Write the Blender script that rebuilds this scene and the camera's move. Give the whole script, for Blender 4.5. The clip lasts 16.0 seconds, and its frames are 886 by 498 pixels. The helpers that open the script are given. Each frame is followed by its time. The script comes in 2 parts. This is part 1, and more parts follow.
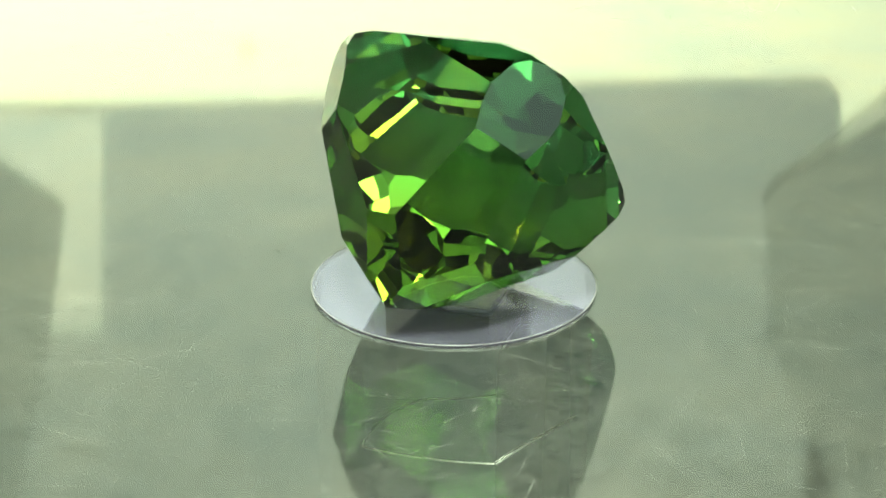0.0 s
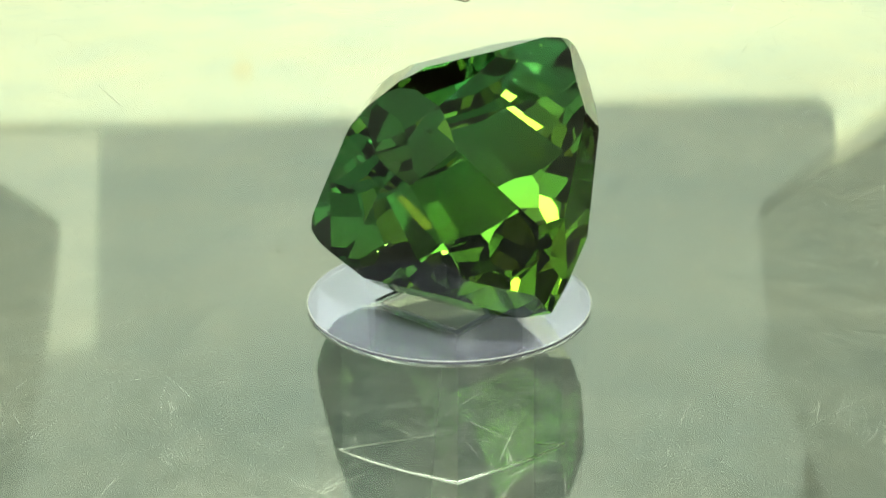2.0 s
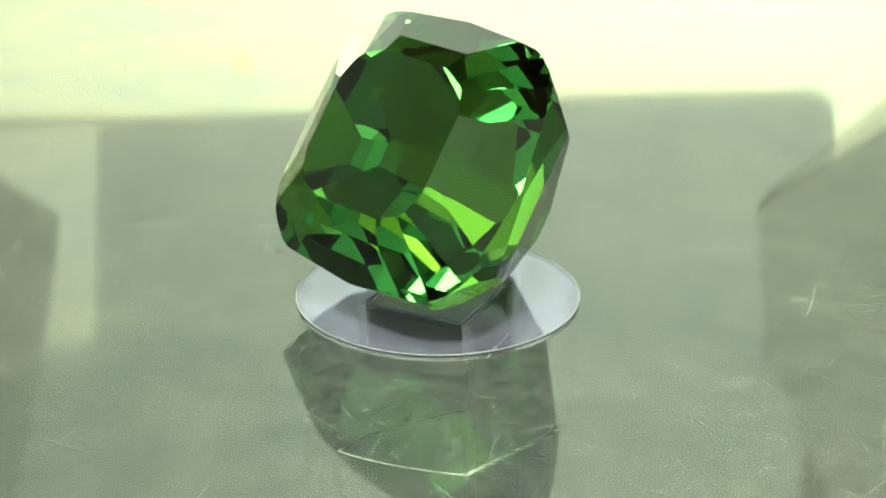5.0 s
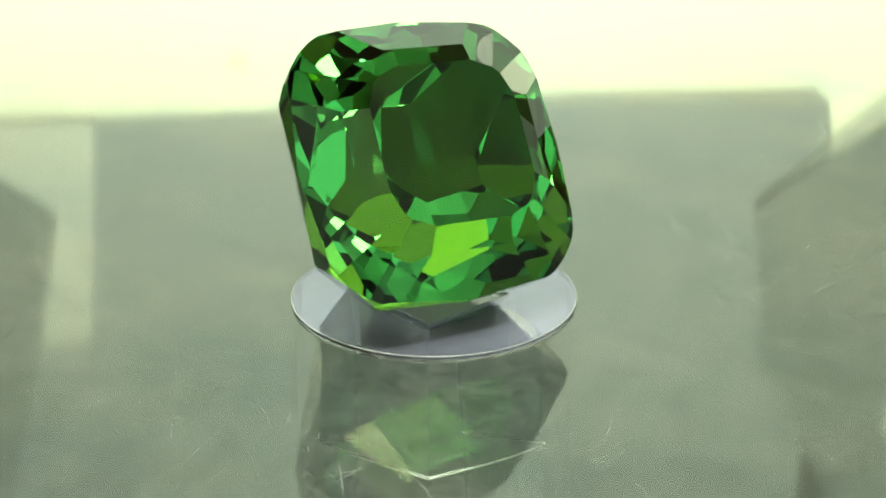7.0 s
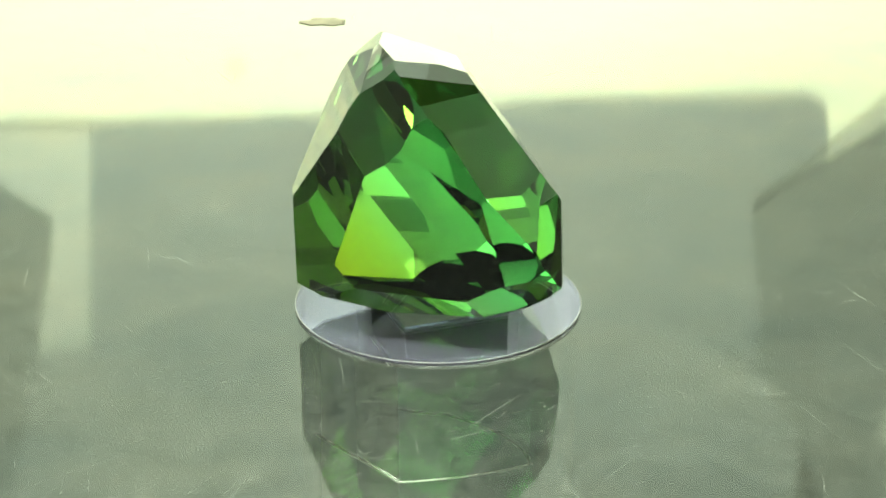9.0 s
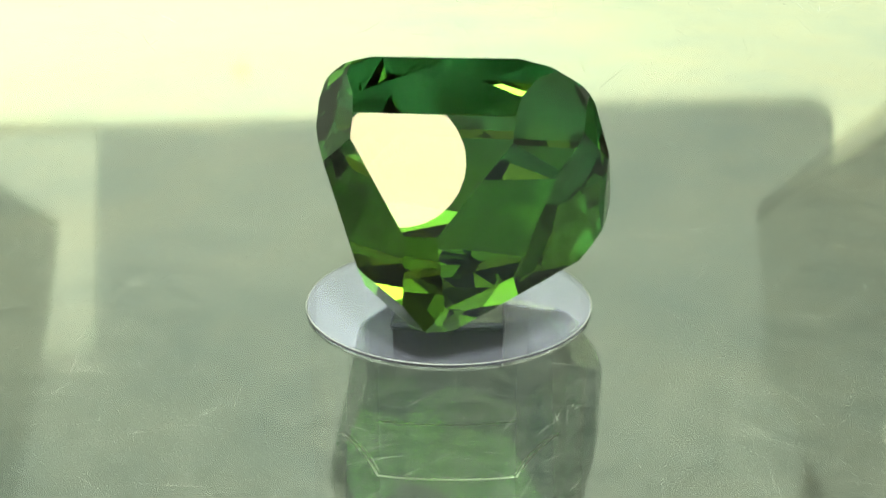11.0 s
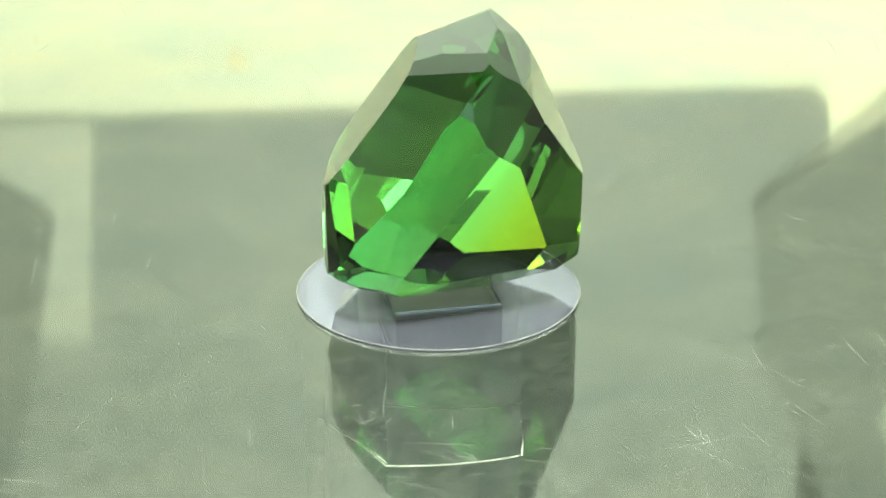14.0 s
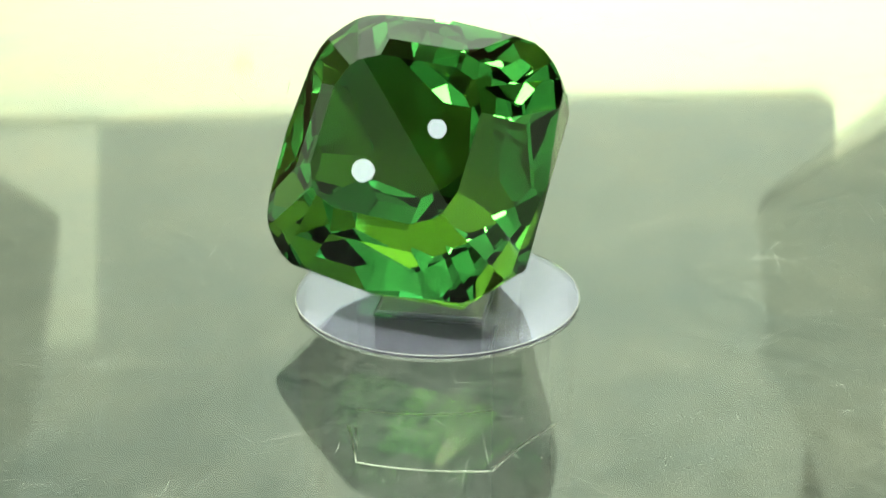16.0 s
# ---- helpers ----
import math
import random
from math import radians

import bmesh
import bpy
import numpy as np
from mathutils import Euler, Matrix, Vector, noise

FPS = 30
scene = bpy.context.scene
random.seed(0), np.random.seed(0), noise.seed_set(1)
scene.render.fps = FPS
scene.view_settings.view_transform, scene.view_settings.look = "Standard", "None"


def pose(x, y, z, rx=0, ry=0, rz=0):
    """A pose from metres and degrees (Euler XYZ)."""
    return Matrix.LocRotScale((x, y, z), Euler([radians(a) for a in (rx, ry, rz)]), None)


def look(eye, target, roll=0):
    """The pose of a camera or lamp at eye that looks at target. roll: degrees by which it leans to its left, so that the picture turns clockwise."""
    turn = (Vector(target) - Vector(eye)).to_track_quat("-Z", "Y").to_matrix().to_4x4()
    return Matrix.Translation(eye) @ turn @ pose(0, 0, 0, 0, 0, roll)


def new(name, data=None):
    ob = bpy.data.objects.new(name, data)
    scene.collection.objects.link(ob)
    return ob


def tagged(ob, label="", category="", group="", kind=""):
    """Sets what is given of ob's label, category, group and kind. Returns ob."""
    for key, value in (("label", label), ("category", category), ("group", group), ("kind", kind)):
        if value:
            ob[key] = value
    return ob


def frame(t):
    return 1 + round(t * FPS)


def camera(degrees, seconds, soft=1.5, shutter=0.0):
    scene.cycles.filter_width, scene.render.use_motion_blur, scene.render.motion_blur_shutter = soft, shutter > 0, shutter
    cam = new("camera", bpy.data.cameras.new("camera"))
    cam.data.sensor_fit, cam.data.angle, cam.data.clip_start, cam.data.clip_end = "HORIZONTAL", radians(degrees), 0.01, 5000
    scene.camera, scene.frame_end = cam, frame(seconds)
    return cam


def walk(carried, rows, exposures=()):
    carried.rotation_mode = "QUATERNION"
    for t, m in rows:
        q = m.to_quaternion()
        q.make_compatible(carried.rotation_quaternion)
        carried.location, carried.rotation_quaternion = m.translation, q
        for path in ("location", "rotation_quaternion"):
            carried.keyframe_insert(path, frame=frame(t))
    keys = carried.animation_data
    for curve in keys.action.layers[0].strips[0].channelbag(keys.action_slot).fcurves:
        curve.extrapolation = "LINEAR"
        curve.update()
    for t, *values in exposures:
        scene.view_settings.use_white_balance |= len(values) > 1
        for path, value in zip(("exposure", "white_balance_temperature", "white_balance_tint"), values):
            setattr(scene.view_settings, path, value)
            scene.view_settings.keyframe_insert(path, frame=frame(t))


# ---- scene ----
MM = 0.001
TURN_TIME = 10.5          # seconds for one turn of the turntable
RING_H = 0.18             # millimetres, the ring on the plate
LAMP_A, LAMP_B = (-0.18, -0.122, 0.221), (-0.162, -0.122, 0.234)
FACING = 6.3              # when the marks on the sheet stand as they are modelled
STONE_FACING = 6.13       # when the table of the stone faces the camera


# ---- camera ----
cam = camera(34.82, 16.0, soft=1.8)
PITCH = 22.4
PAN = [
    (0, 0.229, -0.759), (0.5, 0.069, -0.528), (1, -0.069, -0.316), (1.5, 0.16, -0.033), (2, 0.046, 0.034),
    (2.5, 0.0, 0.078), (3, -0.046, 0.281), (3.5, 0.092, 0.133), (4, 0.16, -0.12), (5.2, -0.05, -0.22),
    (6.5, -0.275, -0.264), (7, -0.138, -0.307), (7.5, -0.321, -0.337), (8, -0.321, -0.347), (8.5, -0.183, -0.191),
    (9, -0.252, -0.121), (10.2, -0.08, -0.02), (11.5, 0.069, 0.069), (12, 0.206, 0.046), (12.5, 0.138, -0.032),
    (13, 0.138, -0.036), (13.5, -0.023, -0.093), (14, -0.206, -0.373), (14.5, -0.298, -0.622), (15, -0.252, -0.547),
    (15.5, -0.069, -0.326), (16, 0.023, -0.222)]
walk(cam, [(t, pose(0, -68.1 * MM, 31.05 * MM, 90 - PITCH + tilt, 0, yaw)) for t, yaw, tilt in PAN],
     exposures=[(0, -0.02), (3, 0.07), (5, -0.02), (6.5, -0.14), (9, -0.15), (11.5, 0.0), (12.5, 0.07), (16, 0.07)])

# ---- light ----
world = bpy.data.worlds.new("room_air")
scene.world = world
world.use_nodes = True
world.node_tree.nodes["Background"].inputs[0].default_value = (0.9, 1.0, 0.85, 1)
world.node_tree.nodes["Background"].inputs[1].default_value = 0.05


def area_lamp(name, eye, target, size, watts, colour):
    data = bpy.data.lights.new(name, "AREA")
    data.shape, data.size, data.energy, data.color = "DISK", size, watts, colour
    ob = new(name, data)
    ob.matrix_world = look(eye, target)
    return ob


area_lamp("ceiling_lamp", (-0.005, -0.290, 0.410), (0, 0.0, 0.01), 0.15, 1.05, (1.0, 0.88, 0.50))
area_lamp("side_lamp", (-0.258, -0.328, 0.293), (0, 0.0, 0.01), 0.052, 0.13, (1.0, 0.88, 0.50))
# added fill aimed at the cards to lift their brightness
area_lamp("card_fill", (0.0, -0.10, 0.30), (0, 0.333, 0.13), 0.05, 6.5, (0.885, 1.0, 0.775))
# added wash on the south wall, brightens the stone from the front
area_lamp("wall_fill", (0.0, -0.20, 0.74), (0, -0.60, 0.60), 0.10, 3.4, (0.84, 1.0, 0.72))
# added cool fill for the stone, no window stands here
area_lamp("cool_fill", (0.32, -0.55, 0.17), (0, 0.0, 0.05), 0.40, 0.5, (0.60, 1.0, 0.82))
area_lamp("desk_lamp", LAMP_A, (0, 0, 0.01), 0.006, 0.0012, (0.85, 1.0, 1.0))
area_lamp("desk_lamp", LAMP_B, (0, 0, 0.01), 0.005, 0.0008, (0.85, 1.0, 1.0))


# ---- materials ----
def material(name):
    m = bpy.data.materials.new(name)
    m.use_nodes = True
    nodes, links = m.node_tree.nodes, m.node_tree.links
    return m, nodes, links, nodes["Principled BSDF"]


def texture(nodes, links, kind, scale, source="Object", **settings):
    co = nodes.new("ShaderNodeTexCoord")
    tex = nodes.new(kind)
    tex.inputs["Scale"].default_value = scale
    for key, value in settings.items():
        tex.inputs[key].default_value = value
    links.new(co.outputs[source], tex.inputs["Vector"])
    return tex


def ramp(nodes, links, value, stops):
    r = nodes.new("ShaderNodeValToRGB")
    while len(r.color_ramp.elements) < len(stops):
        r.color_ramp.elements.new(0.5)
    for e, (at, colour) in zip(r.color_ramp.elements, stops):
        e.position, e.color = at, (*colour, 1)
    links.new(value, r.inputs["Fac"])
    return r.outputs["Color"]


def bump(nodes, links, value, strength, distance, bsdf):
    b = nodes.new("ShaderNodeBump")
    b.inputs["Strength"].default_value, b.inputs["Distance"].default_value = strength, distance
    links.new(value, b.inputs["Height"])
    links.new(b.outputs["Normal"], bsdf.inputs["Normal"])


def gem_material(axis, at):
    """Green stone with colour zones in place of colour that shifts with the view: olive towards the culet, blue-green
    at the table. axis: the table's normal, at: the girdle's height along it.
    """
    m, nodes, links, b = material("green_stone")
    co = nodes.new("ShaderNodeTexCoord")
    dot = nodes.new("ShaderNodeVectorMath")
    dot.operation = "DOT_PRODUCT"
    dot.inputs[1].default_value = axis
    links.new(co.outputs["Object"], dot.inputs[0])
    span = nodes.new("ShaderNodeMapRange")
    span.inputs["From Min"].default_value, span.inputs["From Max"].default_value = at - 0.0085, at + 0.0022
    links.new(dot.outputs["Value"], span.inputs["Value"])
    # ends darker, standing in for absorption when seen along the axis
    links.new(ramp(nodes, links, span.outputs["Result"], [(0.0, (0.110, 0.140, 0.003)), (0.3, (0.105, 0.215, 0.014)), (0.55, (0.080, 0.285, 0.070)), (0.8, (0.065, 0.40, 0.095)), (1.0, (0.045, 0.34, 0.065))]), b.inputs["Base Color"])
    b.inputs["Roughness"].default_value = 0.0
    b.inputs["IOR"].default_value = 1.64
    b.inputs["Transmission Weight"].default_value = 1.0
    return m


def acrylic_material(name, rough, colour, clear=1.0):
    m, nodes, links, b = material(name)
    b.inputs["Base Color"].default_value = (*colour, 1)
    b.inputs["Roughness"].default_value = rough
    b.inputs["IOR"].default_value = 1.49
    b.inputs["Transmission Weight"].default_value = clear
    return m


def plate_material():
    """A clear sheet: gloss on top, a little haze, the rest passes straight through."""
    m, nodes, links, b = material("scratched_sheet")
    out = nodes["Material Output"]
    nodes.remove(b)
    fine = texture(nodes, links, "ShaderNodeTexNoise", 150, Detail=3.0, Roughness=0.6)
    grain = texture(nodes, links, "ShaderNodeTexNoise", 650, Detail=4.0, Roughness=0.7, Distortion=1.0)
    cloud = texture(nodes, links, "ShaderNodeTexNoise", 62, Detail=8.0, Roughness=0.72)
    gloss = nodes.new("ShaderNodeBsdfGlossy")
    links.new(ramp(nodes, links, fine.outputs["Fac"], [(0.3, (0.050,) * 3), (0.75, (0.070,) * 3)]), gloss.inputs["Roughness"])
    # one side of the sheet mirrors less, its gloss colour scaled down towards -x -y
    side = nodes.new("ShaderNodeVectorMath")
    side.operation = "DOT_PRODUCT"
    side.inputs[1].default_value = (-0.707, -0.707, 0)
    links.new(fine.inputs["Vector"].links[0].from_socket, side.inputs[0])
    side_gloss = nodes.new("ShaderNodeMapRange")
    for key, value in (("From Min", -0.03), ("From Max", 0.05), ("To Min", 1.04), ("To Max", 0.66)):
        side_gloss.inputs[key].default_value = value
    links.new(side.outputs["Value"], side_gloss.inputs["Value"])
    tint = nodes.new("ShaderNodeVectorMath")
    tint.operation = "SCALE"
    links.new(ramp(nodes, links, cloud.outputs["Fac"], [(0.34, (0.305, 0.328, 0.332)), (0.5, (0.348, 0.353, 0.334)), (0.64, (0.378, 0.364, 0.326))]), tint.inputs[0])
    links.new(side_gloss.outputs["Result"], tint.inputs["Scale"])
    links.new(tint.outputs["Vector"], gloss.inputs["Color"])
    clear = nodes.new("ShaderNodeBsdfTransparent")
    clear.inputs["Color"].default_value = (0.97, 0.99, 0.98, 1)
    haze = nodes.new("ShaderNodeBsdfDiffuse")
    haze.inputs["Color"].default_value = (0.60, 0.64, 0.60, 1)
    body = nodes.new("ShaderNodeMixShader")
    dirt = nodes.new("ShaderNodeMath")
    dirt.operation = "MULTIPLY"
    links.new(grain.outputs["Fac"], dirt.inputs[0])
    links.new(cloud.outputs["Fac"], dirt.inputs[1])
    links.new(ramp(nodes, links, dirt.outputs["Value"], [(0.19, (0.0,) * 3), (0.38, (0.05,) * 3)]), body.inputs["Fac"])
    links.new(clear.outputs["BSDF"], body.inputs[1])
    links.new(haze.outputs["BSDF"], body.inputs[2])
    fres = nodes.new("ShaderNodeFresnel")
    fres.inputs["IOR"].default_value = 1.66
    top = nodes.new("ShaderNodeMixShader")
    more = nodes.new("ShaderNodeMath")
    more.operation, more.use_clamp = "MULTIPLY", True
    more.inputs[1].default_value = 3.0
    links.new(fres.outputs["Fac"], more.inputs[0])
    links.new(more.outputs["Value"], top.inputs["Fac"])
    links.new(body.outputs["Shader"], top.inputs[1])
    links.new(gloss.outputs["BSDF"], top.inputs[2])
    links.new(top.outputs["Shader"], out.inputs["Surface"])
    return m


def scratch_material():
    """Hairlines that scatter a little and let most of what is behind them through, unevenly along their length."""
    m, nodes, links, b = material("scratch_haze")
    out = nodes["Material Output"]
    b.inputs["Base Color"].default_value, b.inputs["Roughness"].default_value = (0.80, 0.84, 0.80, 1), 0.5
    n = texture(nodes, links, "ShaderNodeTexNoise", 260, Detail=4.0, Roughness=0.7)
    clear = nodes.new("ShaderNodeBsdfTransparent")
    mix = nodes.new("ShaderNodeMixShader")
    links.new(ramp(nodes, links, n.outputs["Fac"], [(0.36, (0.01,) * 3), (0.70, (0.20,) * 3)]), mix.inputs["Fac"])
    links.new(clear.outputs["BSDF"], mix.inputs[1])
    links.new(b.outputs["BSDF"], mix.inputs[2])
    links.new(mix.outputs["Shader"], out.inputs["Surface"])
    return m


def clear_material():
    m, nodes, links, b = material("clear_underside")
    clear = nodes.new("ShaderNodeBsdfTransparent")
    links.new(clear.outputs["BSDF"], nodes["Material Output"].inputs["Surface"])
    nodes.remove(b)
    return m


def plain_material(name, low, high, scale, rough, metal=0.0):
    m, nodes, links, b = material(name)
    n = texture(nodes, links, "ShaderNodeTexNoise", scale, Detail=6.0, Roughness=0.65)
    links.new(ramp(nodes, links, n.outputs["Fac"], [(0.3, low), (0.7, high)]), b.inputs["Base Color"])
    b.inputs["Roughness"].default_value, b.inputs["Metallic"].default_value = rough, metal
    bump(nodes, links, n.outputs["Fac"], 0.1, 0.0005, b)
    return m


def glow_material(name, colour, strength):
    m, nodes, links, b = material(name)
    b.inputs["Base Color"].default_value = (*colour, 1)
    b.inputs["Emission Color"].default_value = (*colour, 1)
    b.inputs["Emission Strength"].default_value = strength
    return m


ACRYLIC = acrylic_material("clear_acrylic", 0.0, (0.92, 0.95, 0.94), 0.965)
FROST = acrylic_material("hazy_acrylic", 0.03, (0.70, 0.68, 0.92), 0.986)
GLINT = plain_material("glint_white", (0.55, 0.56, 0.52), (0.78, 0.78, 0.72), 900, 0.3)
PLATE = plate_material()
UNDER = clear_material()
RIM_GLINT = plain_material("rim_glint_grey", (0.12, 0.12, 0.13), (0.42, 0.42, 0.42), 420, 0.4)
SCRATCH = scratch_material()
DUST = plain_material("dust_speck", (0.16, 0.16, 0.14), (0.42, 0.43, 0.40), 200, 0.8)
MARK = plain_material("brown_mark", (0.11, 0.10, 0.07), (0.24, 0.21, 0.15), 300, 0.7)
GREY = plain_material("grey_card", (0.45, 0.485, 0.475), (0.52, 0.555, 0.54), 14, 0.8)
DARK = plain_material("dark_card", (0.30, 0.325, 0.30), (0.36, 0.385, 0.355), 14, 0.8)
PEEK_CREAM = plain_material("cream_peek_light", (0.84, 0.86, 0.74), (0.90, 0.91, 0.80), 30, 0.7)
PALE = plain_material("pale_card", (0.86, 0.89, 0.80), (0.90, 0.92, 0.84), 14, 0.7)
# tones of the unseen shell, picked for what the stone gathers from it
WALL = plain_material("pale_shell", (0.68, 0.76, 0.67), (0.78, 0.84, 0.75), 5, 0.85)
BROWN_SHELL = plain_material("brown_shell", (0.075, 0.055, 0.018), (0.13, 0.095, 0.035), 8, 0.7)
TABLE = plain_material("grey_table", (0.026, 0.040, 0.044), (0.066, 0.064, 0.052), 26, 0.6)
GLOW = glow_material("light_panel_glow", (0.95, 1.0, 0.74), 1.42)
# real stain, but its glow stands in for panel light coming through
SPOT = glow_material("ochre_stain_glow", (1.0, 0.90, 0.56), 1.5)


# ---- building ----
def mesh_object(name, bm, mat, parent=None, label=""):
    me = bpy.data.meshes.new(name)
    bm.normal_update()
    bm.to_mesh(me)
    bm.free()
    me.materials.append(mat)
    ob = new(name, me)
    ob.parent = parent
    if label:
        ob["label"] = label
    return ob


def part(name, bm, mat, parent, label=""):
    return mesh_object(name, bm, mat, parent, label)


def box(lo, hi, bevel=0.0):
    bm = bmesh.new()
    bmesh.ops.create_cube(bm, size=1)
    for v in bm.verts:
        v.co = Vector([(a + b) / 2 + c * (b - a) for a, b, c in zip(lo, hi, v.co)])
    if bevel:
        bmesh.ops.bevel(bm, geom=bm.edges[:], offset=bevel, segments=2, profile=0.5, affect="EDGES")
    return bm


def board(outline, thick, bevel=0.0006):
    """A flat card cut to an outline of (x, z), standing in the plane y = 0, its back at +thick."""
    bm = bmesh.new()
    front = bm.faces.new([bm.verts.new((x, 0, z)) for x, z in outline])
    grown = bmesh.ops.extrude_face_region(bm, geom=[front])
    bmesh.ops.translate(bm, vec=(0, thick, 0), verts=[e for e in grown["geom"] if isinstance(e, bmesh.types.BMVert)])
    bmesh.ops.recalc_face_normals(bm, faces=bm.faces[:])
    bmesh.ops.bevel(bm, geom=bm.edges[:], offset=bevel, segments=2, profile=0.5, affect="EDGES")
    return bm


# ---- room ----
def room():
    # added out of view: brown north and top darken the stone, pale sides brighten it
    shell = 0.02
    for name, lo, hi in (
            ("shell_north", (-0.6, 0.6, -0.08), (0.6, 0.6 + shell, 0.8)),
            ("shell_south", (-0.6, -0.6 - shell, -0.08), (0.6, -0.6, 0.8)),
            ("shell_east", (0.6, -0.6 - shell, -0.08), (0.6 + shell, 0.6 + shell, 0.8)),
            ("shell_west", (-0.6 - shell, -0.6 - shell, -0.08), (-0.6, 0.6 + shell, 0.8)),
            ("ceiling", (-0.6 - shell, -0.6 - shell, 0.8), (0.6 + shell, 0.6 + shell, 0.8 + shell))):
        tagged(mesh_object(name, box(lo, hi), BROWN_SHELL if name in ("shell_north", "ceiling") else WALL), "unseen dark brown surface closing the room, added to tint the stone olive" if name in ("shell_north", "ceiling") else "unseen pale wall closing the room, added to bounce light into the stone", "ceiling" if name == "ceiling" else "wall", kind="structure")
    tagged(mesh_object("table_top", box((-0.6, -0.6, -0.08), (0.6, 0.6, -0.03)), TABLE),
           "dark grey table top under the turntable", "table", kind="structure")


def backdrop():
    y = 0.333
    def stand_up(name, outline, thick, mat, at, label, category):
        ob = mesh_object(name, board([(x * MM, z * MM) for x, z in outline], thick), mat)
        ob.location = (0, at, 0)
        return tagged(ob, label, category)
    stand_up("light_panel", [(-245, 2), (245, 2), (245, 148.3), (-245, 148.3)], 0.006, GLOW, y + 0.0021,
             "glowing cream light panel standing behind the turntable", "light panel")
    stand_up("grey_card", [(-250, 96.8), (-100, 95.3), (-20, 92.8), (40, 88.3), (110, 86.8), (115, 90.3), (117, 100.3), (120, 308), (-250, 308)],
             0.002, GREY, y, "large matt grey card hanging above the light panel", "card")
    stand_up("dark_flap", [(-230, 43), (-131, 114), (-116, 125), (-118.7, 139), (-127, 174), (-134, 198.5), (-141.5, 225), (-146, 240), (-230, 240)], 0.002, DARK, y - 0.0042,
             "dark grey card flap with a slanted lower edge", "card")
    stand_up("dark_flap", [(95.2, 123.2), (97, 119.2), (132, 94.8), (210, 41), (210, 240), (133, 240), (126, 222), (112.5, 193), (99.5, 169.5), (101.5, 164.5), (97, 136)], 0.002, DARK, y - 0.0042,
             "dark grey card flap with a slanted lower edge", "card")
    stand_up("pale_strip", [(-230, 97.3), (-102, 95.5), (-105.1, 124.1), (-109.3, 167.8), (-125.8, 169.5), (-127, 160), (-230, 160)], 0.002, PALE, y - 0.0021,
             "pale card with a narrow tongue beside the dark flap", "card")
    # panel light peeking past the flap, put in as a cream strip
    stand_up("peek_light", [(96.6, 119.4), (133, 93.2), (190, 53), (190, 50), (131.5, 88.5), (114, 104.5)], 0.0015, PEEK_CREAM, y - 0.0021,
             "thin cream strip in place of panel light showing along the slanted flap edge", "card")
    stand_up("paper_tag", [(148 + 7 * math.cos(k * math.tau / 16), 195 + 7.5 * math.sin(k * math.tau / 16)) for k in range(16)], 0.0008, PALE, y - 0.0052,
             "small round pale paper tag on the dark flap", "tag")
    plinth = mesh_object("plinth", box((-0.26, y - 0.012, -0.03), (0.26, y + 0.03, 0.002), 0.001), DARK)
    tagged(plinth, "low dark block carrying the light panel", "block")
    stain = mesh_object("stain", board([(-59 * MM + 3.2 * MM * math.cos(a) * (1 + 0.2 * math.sin(3 * a)), 78.2 * MM + 2.6 * MM * math.sin(a))
                                        for a in [k * math.tau / 20 for k in range(20)]], 0.0005, 0.0001), SPOT)
    stain.location = (0, y + 0.0016, 0)
    tagged(stain, "small ochre stain on the light panel, glowing as if lit through", "stain")


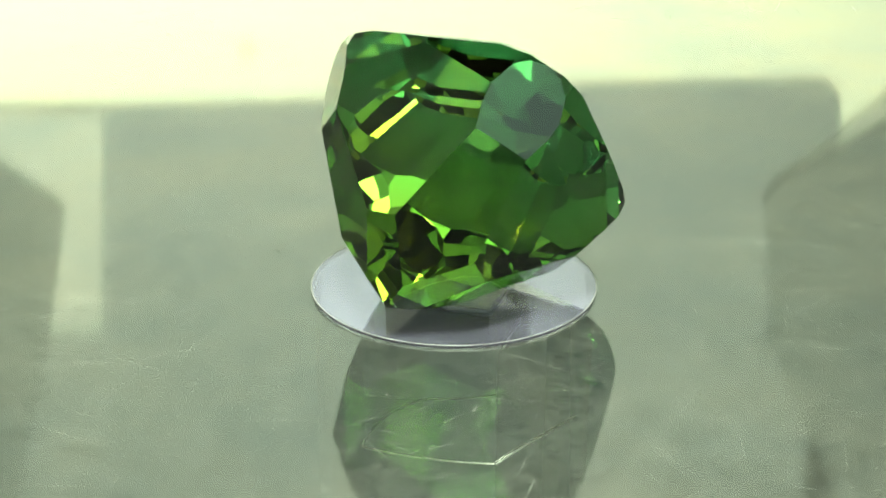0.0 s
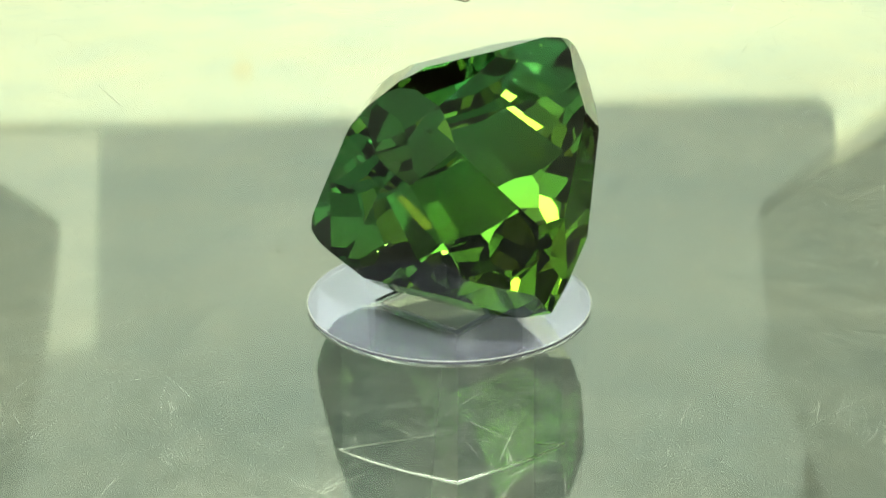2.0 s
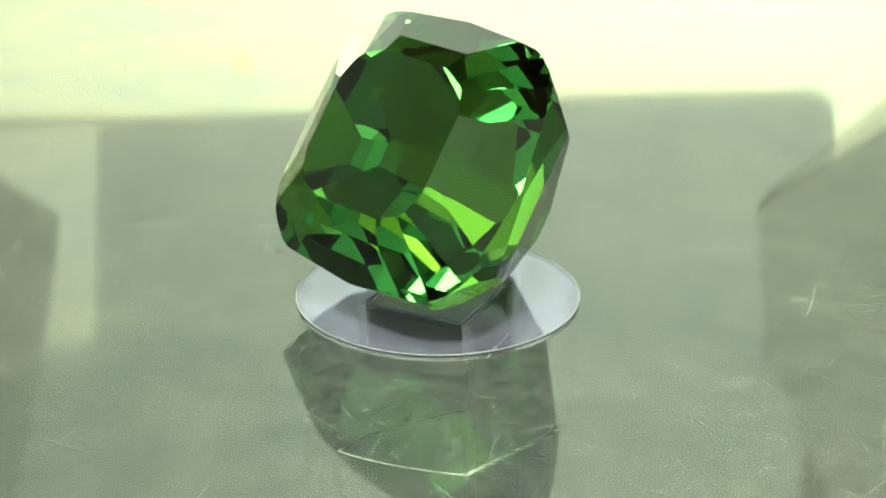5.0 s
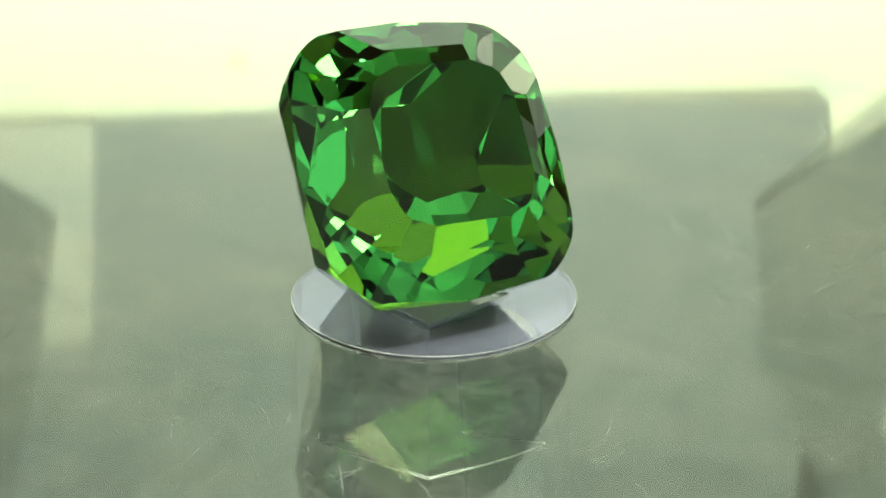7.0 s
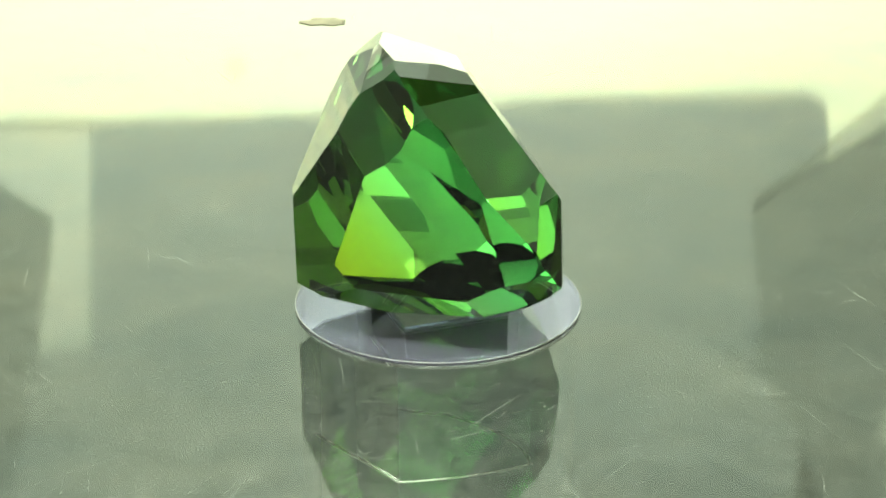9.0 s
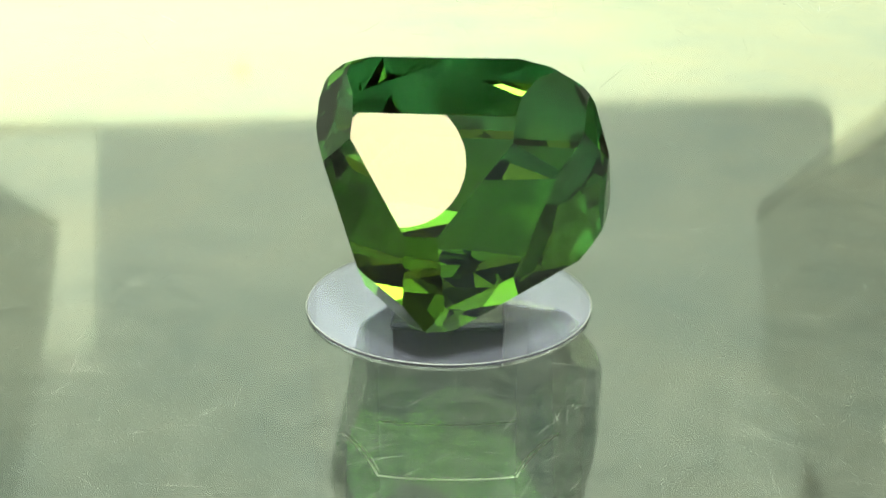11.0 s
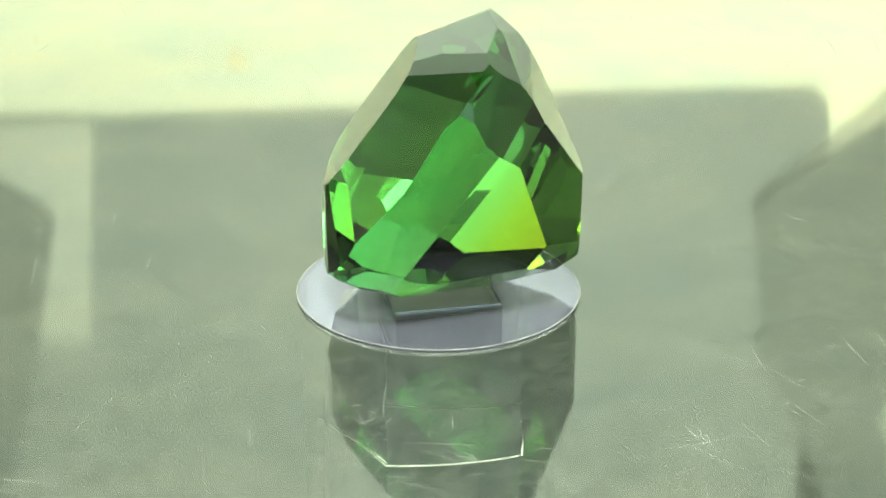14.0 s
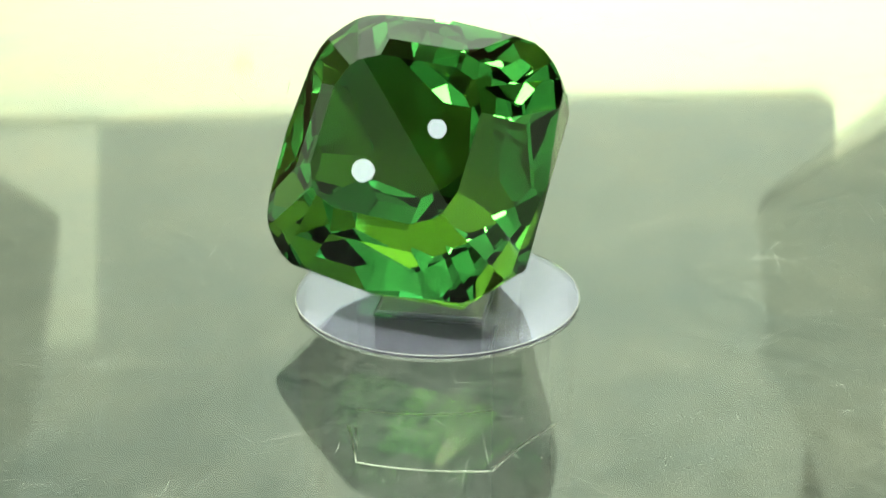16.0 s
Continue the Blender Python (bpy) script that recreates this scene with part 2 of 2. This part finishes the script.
# ---- turntable ----
def turntable():
    ob = tagged(new("turntable"), "scratched glossy half-clear round turntable sheet, turning", "turntable")
    bm = bmesh.new()
    n, rim = 128, 0.150
    rings = [(rim - 0.00007, 0.0), (rim, -0.00007), (rim, -0.00013), (rim - 0.00007, -0.0002)]
    loops = [[bm.verts.new((r * math.cos(k * math.tau / n), r * math.sin(k * math.tau / n), z)) for k in range(n)] for r, z in rings]
    for a, b in zip(loops, loops[1:]):
        for k in range(n):
            bm.faces.new((a[k], b[k], b[(k + 1) % n], a[(k + 1) % n]))
    bm.faces.new(loops[0])
    bm.faces.new(loops[-1][::-1])
    bmesh.ops.recalc_face_normals(bm, faces=bm.faces[:])
    for f in bm.faces:
        f.material_index = 0 if f.normal.z > 0.9 else 1
    part("plate", bm, PLATE, ob, "half-clear glossy scratched acrylic sheet").data.materials.append(UNDER)
    rng = random.Random(5)
    bm = bmesh.new()
    for _ in range(3000):
        r, a = 0.010 + 0.090 * rng.random() ** 0.7, rng.random() * math.tau
        way, spread, far = rng.random() * math.tau, rng.uniform(0.3, 2.4) * MM, 1 + r / 0.08
        for _ in range(rng.choice((1, 1, 1, 2, 3, 5))):
            x, y = r * math.cos(a) + rng.gauss(0, spread), r * math.sin(a) + rng.gauss(0, spread)
            turn, bend = way + rng.gauss(0, 0.16), rng.gauss(0, 0.18)
            length, half = (0.25 + min(5, rng.expovariate(1.1))) * MM * far, rng.uniform(0.006, 0.024) * MM * min(far, 1.8)
            steps, prev = 5, None
            for k in range(steps + 1):
                t = turn + bend * k / steps
                w = half * math.sin(math.pi * (k + 0.4) / (steps + 0.8))
                side = Vector((-math.sin(t), math.cos(t), 0)) * w
                p = Vector((x, y, 0.004 * MM))
                now = (bm.verts.new(p - side), bm.verts.new(p + side))
                if prev:
                    bm.faces.new((prev[0], now[0], now[1], prev[1]))
                prev = now
                x, y = x + math.cos(t) * length / steps, y + math.sin(t) * length / steps
    s = part("wear", bm, SCRATCH, ob, "fine bright hairline scratches")
    tagged(s, kind="stuff")
    bm = bmesh.new()
    for _ in range(1600):
        r, a, size = 0.075 * rng.random() ** 0.7, rng.random() * math.tau, rng.uniform(0.012, 0.040) * MM
        x, y, z = r * math.cos(a), r * math.sin(a), 0.003 * MM
        rim_at = [bm.verts.new((x + size * rng.uniform(0.6, 1.3) * math.cos(k * 1.2566), y + size * rng.uniform(0.6, 1.3) * math.sin(k * 1.2566), z)) for k in range(5)]
        tip = bm.verts.new((x, y, z + size * 0.6))
        for k in range(5):
            bm.faces.new((rim_at[k], rim_at[(k + 1) % 5], tip))
    tagged(part("dust", bm, DUST, ob, "scattered pale dust specks"), kind="stuff")
    for cx, cy, size, seed in ((62.7, 7.6, 1.9, 1), (-41.3, -63.6, 2.2, 2)):
        rr = random.Random(seed)
        wob = [rr.uniform(0.75, 1.25) for _ in range(18)]
        bm = bmesh.new()
        rim_up = []
        for k in range(18):
            a = k * math.tau / 18
            long = 1.35 if k in (4, 5) else 1.0
            rim_up.append(bm.verts.new(((cx + size * 0.75 * wob[k] * math.cos(a)) * MM, (cy + size * wob[k] * long * math.sin(a)) * MM, 0.02 * MM)))
        f = bm.faces.new(rim_up)
        grown = bmesh.ops.extrude_face_region(bm, geom=[f])
        bmesh.ops.translate(bm, vec=(0, 0, 0.05 * MM), verts=[e for e in grown["geom"] if isinstance(e, bmesh.types.BMVert)])
        bmesh.ops.recalc_face_normals(bm, faces=bm.faces[:])
        part("smudge", bm, MARK, ob, "dull brown smudge of dried glue")
    return ob


# ---- stand ----
def stand():
    ob = tagged(new("display_stand"), "clear acrylic display stand, ring above the sheet, post below", "display stand")
    R, q, top, n = 7.42 * MM, 2.8 * MM, -0.205 * MM, 96

    hole = -8.0 * MM

    def ring_square(bm, radius, half, z):
        outer = [bm.verts.new((radius * math.cos(k * math.tau / n), radius * math.sin(k * math.tau / n), z)) for k in range(n)]
        inner = []
        for k in range(n):
            a = k * math.tau / n
            m = half / max(abs(math.cos(a)), abs(math.sin(a)))
            inner.append(bm.verts.new((m * math.cos(a), m * math.sin(a), z)))
        return outer, inner

    def tube(radius, half, z0, z1):
        """A round block with a square hole right through it."""
        bm = bmesh.new()
        lo, li = ring_square(bm, radius, half, z0)
        ho, hi = ring_square(bm, radius, half, z1)
        for k in range(n):
            j = (k + 1) % n
            f = bm.faces.new((lo[k], lo[j], ho[j], ho[k]))
            f.smooth = True
            bm.faces.new((li[j], li[k], hi[k], hi[j]))
            bm.faces.new((ho[k], ho[j], hi[j], hi[k]))
            bm.faces.new((lo[j], lo[k], li[k], li[j]))
            for ring in (lo, ho):
                bm.edges.get((ring[k], ring[j])).smooth = False
        return bm
    body = part("post", tube(R, q, -29.9 * MM, top), ACRYLIC, ob, "clear acrylic post")
    ring = part("top_ring", tube(7.5 * MM, q - 0.02 * MM, 0.012 * MM, RING_H * MM), FROST, ob, "hazy lavender-tinted top ring")
    def square_bead(z, w):
        bm = bmesh.new()
        for k in range(4):
            one = box((-q - 0.12 * MM, -q - 0.12 * MM, z), (q - 0.03 * MM, -q - 0.12 * MM + w, z + w))
            one.transform(Matrix.Rotation(k * math.pi / 2, 4, "Z"))
            me = bpy.data.meshes.new("bead")
            one.to_mesh(me)
            one.free()
            bm.from_mesh(me)
        return bm
    # white beads stand in for light caught along the square hole
    part("hole_glint", square_bead(hole - 0.02 * MM, 0.07 * MM), GLINT, ob, "whitish bead standing in for the glint low in the hole")
    part("hole_rim_glint", square_bead(top - 0.15 * MM, 0.05 * MM), GLINT, ob, "faint whitish bead standing in for the glint round the top of the hole")
    # pale line round the ring: the rim's highlight, put in as colour
    bm = bmesh.new()
    lip = [[bm.verts.new((r * MM * math.cos(k * math.tau / n), r * MM * math.sin(k * math.tau / n), z * MM)) for k in range(n)]
           for r, z in ((7.48, RING_H), (7.50, RING_H + 0.01), (7.515, RING_H - 0.01), (7.505, RING_H - 0.03))]
    for one, two in zip(lip, lip[1:]):
        for k in range(n):
            bm.faces.new((one[k], two[k], two[(k + 1) % n], one[(k + 1) % n]))
    part("rim_glint", bm, RIM_GLINT, ob, "thin pale line in place of the rim's highlight")
    body.visible_shadow = ring.visible_shadow = False
    return ob


# ---- stone ----
def cut_stone():
    """A cushion cut: a block sliced by one plane for each facet. x is across, y up the outline, z out of the table; millimetres."""
    bm = bmesh.new()
    bmesh.ops.create_cube(bm, size=40)

    def slice_at(normal, dist):
        cut = bmesh.ops.bisect_plane(bm, geom=bm.verts[:] + bm.edges[:] + bm.faces[:], dist=1e-5,
                                     plane_co=Vector(normal) * dist, plane_no=normal, clear_outer=True)
        edges = [e for e in cut["geom_cut"] if isinstance(e, bmesh.types.BMEdge)]
        if len(edges) > 2:
            bmesh.ops.contextual_create(bm, geom=edges)

    def facet(degrees, r1, z1, r2, z2):
        dr, dz = r2 - r1, z2 - z1
        out = (dz, -dr) if dz * r1 - dr * z1 > 0 else (-dz, dr)
        nr, nz = Vector(out).normalized()
        a = radians(degrees)
        slice_at((nr * math.cos(a), nr * math.sin(a), nz), nr * r1 + nz * z1)

    def girdle(degrees):
        a = radians(degrees)
        return 3.065 * (abs(math.cos(a)) + abs(math.sin(a)) * 0.976) + 4.51

    for k in range(32):
        d = k * 360 / 32 + 5.625
        a = radians(d)
        slice_at((math.cos(a), math.sin(a), 0), girdle(d))
    slice_at((0, 0, 1), 2.687)
    for k in range(4):
        m = k * 90
        g, c = girdle(m), girdle(45)
        # crown
        facet(m, g, 0.12, 5.416, 1.871)
        facet(m, 5.416, 1.871, 4.204, 2.687)
        facet(m + 45, c, 0.12, 6.0, 2.0)
        for s in (-22.5, 22.5):
            facet(m + s, girdle(m + s), 0.15, 5.821, 1.931)
        # pavilion
        facet(m, g + 0.13, -0.25, g - 0.741, -2.768)
        facet(m - 6, g + 0.07, -0.2, g - 0.088, -3.691)
        facet(m + 6, g + 0.07, -0.2, g - 0.088, -3.691)
        facet(m, g - 0.741, -2.768, 4.141, -8.081)
        facet(m, 4.141, -8.081, 0.0, -10.985)
        facet(m + 45, c - 0.1, -0.2, 7.352, -3.912)
        facet(m + 45, 7.352, -3.912, 3.715, -7.872)
    for v in bm.verts:
        v.co = Vector((v.co.x * 0.94 - v.co.z * 0.0245, v.co.y * 0.96 + v.co.z * 0.002, v.co.z * 0.981)) * MM
    bmesh.ops.remove_doubles(bm, verts=bm.verts[:], dist=0.00001)
    bmesh.ops.dissolve_limit(bm, angle_limit=radians(0.3), verts=bm.verts[:], edges=bm.edges[:])
    bmesh.ops.recalc_face_normals(bm, faces=bm.faces[:])
    groups = {"table_facet": [], "crown": [], "pavilion": []}
    bm.verts.index_update()
    bm.faces.index_update()
    bm.normal_update()
    for f in bm.faces:
        z = f.calc_center_median().z / MM
        groups["table_facet" if f.normal.z > 0.999 else "crown" if z > 0.25 else "pavilion"].append(f.index)
    lean = Matrix.Rotation(radians(90 - STONE_LEAN), 4, "X") @ Matrix.Rotation(radians(-3.78), 4, "Z")
    bmesh.ops.transform(bm, matrix=lean, verts=bm.verts[:])
    low = min(v.co.z for v in bm.verts)
    bmesh.ops.translate(bm, vec=(STONE_AT[0] * MM, STONE_AT[1] * MM, -low), verts=bm.verts[:])
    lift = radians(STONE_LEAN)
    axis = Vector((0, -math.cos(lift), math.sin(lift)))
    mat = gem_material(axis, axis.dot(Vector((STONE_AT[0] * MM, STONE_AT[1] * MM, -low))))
    ob = new("gemstone")
    bm.faces.ensure_lookup_table()
    bm.normal_update()
    for name, chosen in groups.items():
        zone = bmesh.new()
        seen = {}
        for k in chosen:
            corners = []
            for v in bm.faces[k].verts:
                if v.index not in seen:
                    seen[v.index] = zone.verts.new(v.co)
                corners.append(seen[v.index])
            zone.faces.new(corners)
        if chosen:
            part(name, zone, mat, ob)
    bm.free()
    return tagged(ob, "deep green transparent cushion-cut gemstone tilted on an acrylic stand", "gemstone")


STONE_LEAN = 35.9           # how far the table's normal rises above the level
STONE_AT = (-0.777, -1.325)

room()
backdrop()
table_turner = turntable()
holder = stand()
gem = cut_stone()


# ---- what turns ----
def motions():
    steps = [k * 0.5 for k in range(33)]
    speed = 360 / TURN_TIME

    def off_axis(t):
        a = radians(speed * (t - 0.91))
        return 0.35 * MM * math.cos(a), 0.35 * MM * math.sin(a)
    walk(table_turner, [(t, pose(0, 0, 0, 0, 0, speed * (t - FACING))) for t in steps])
    walk(holder, [(t, pose(*off_axis(t), 0, 0, 0, speed * (t - 1.85) - 45)) for t in steps])
    walk(gem, [(t, pose(*off_axis(t), (RING_H + 0.02) * MM, 0, 0, speed * (t - STONE_FACING))) for t in steps])


motions()
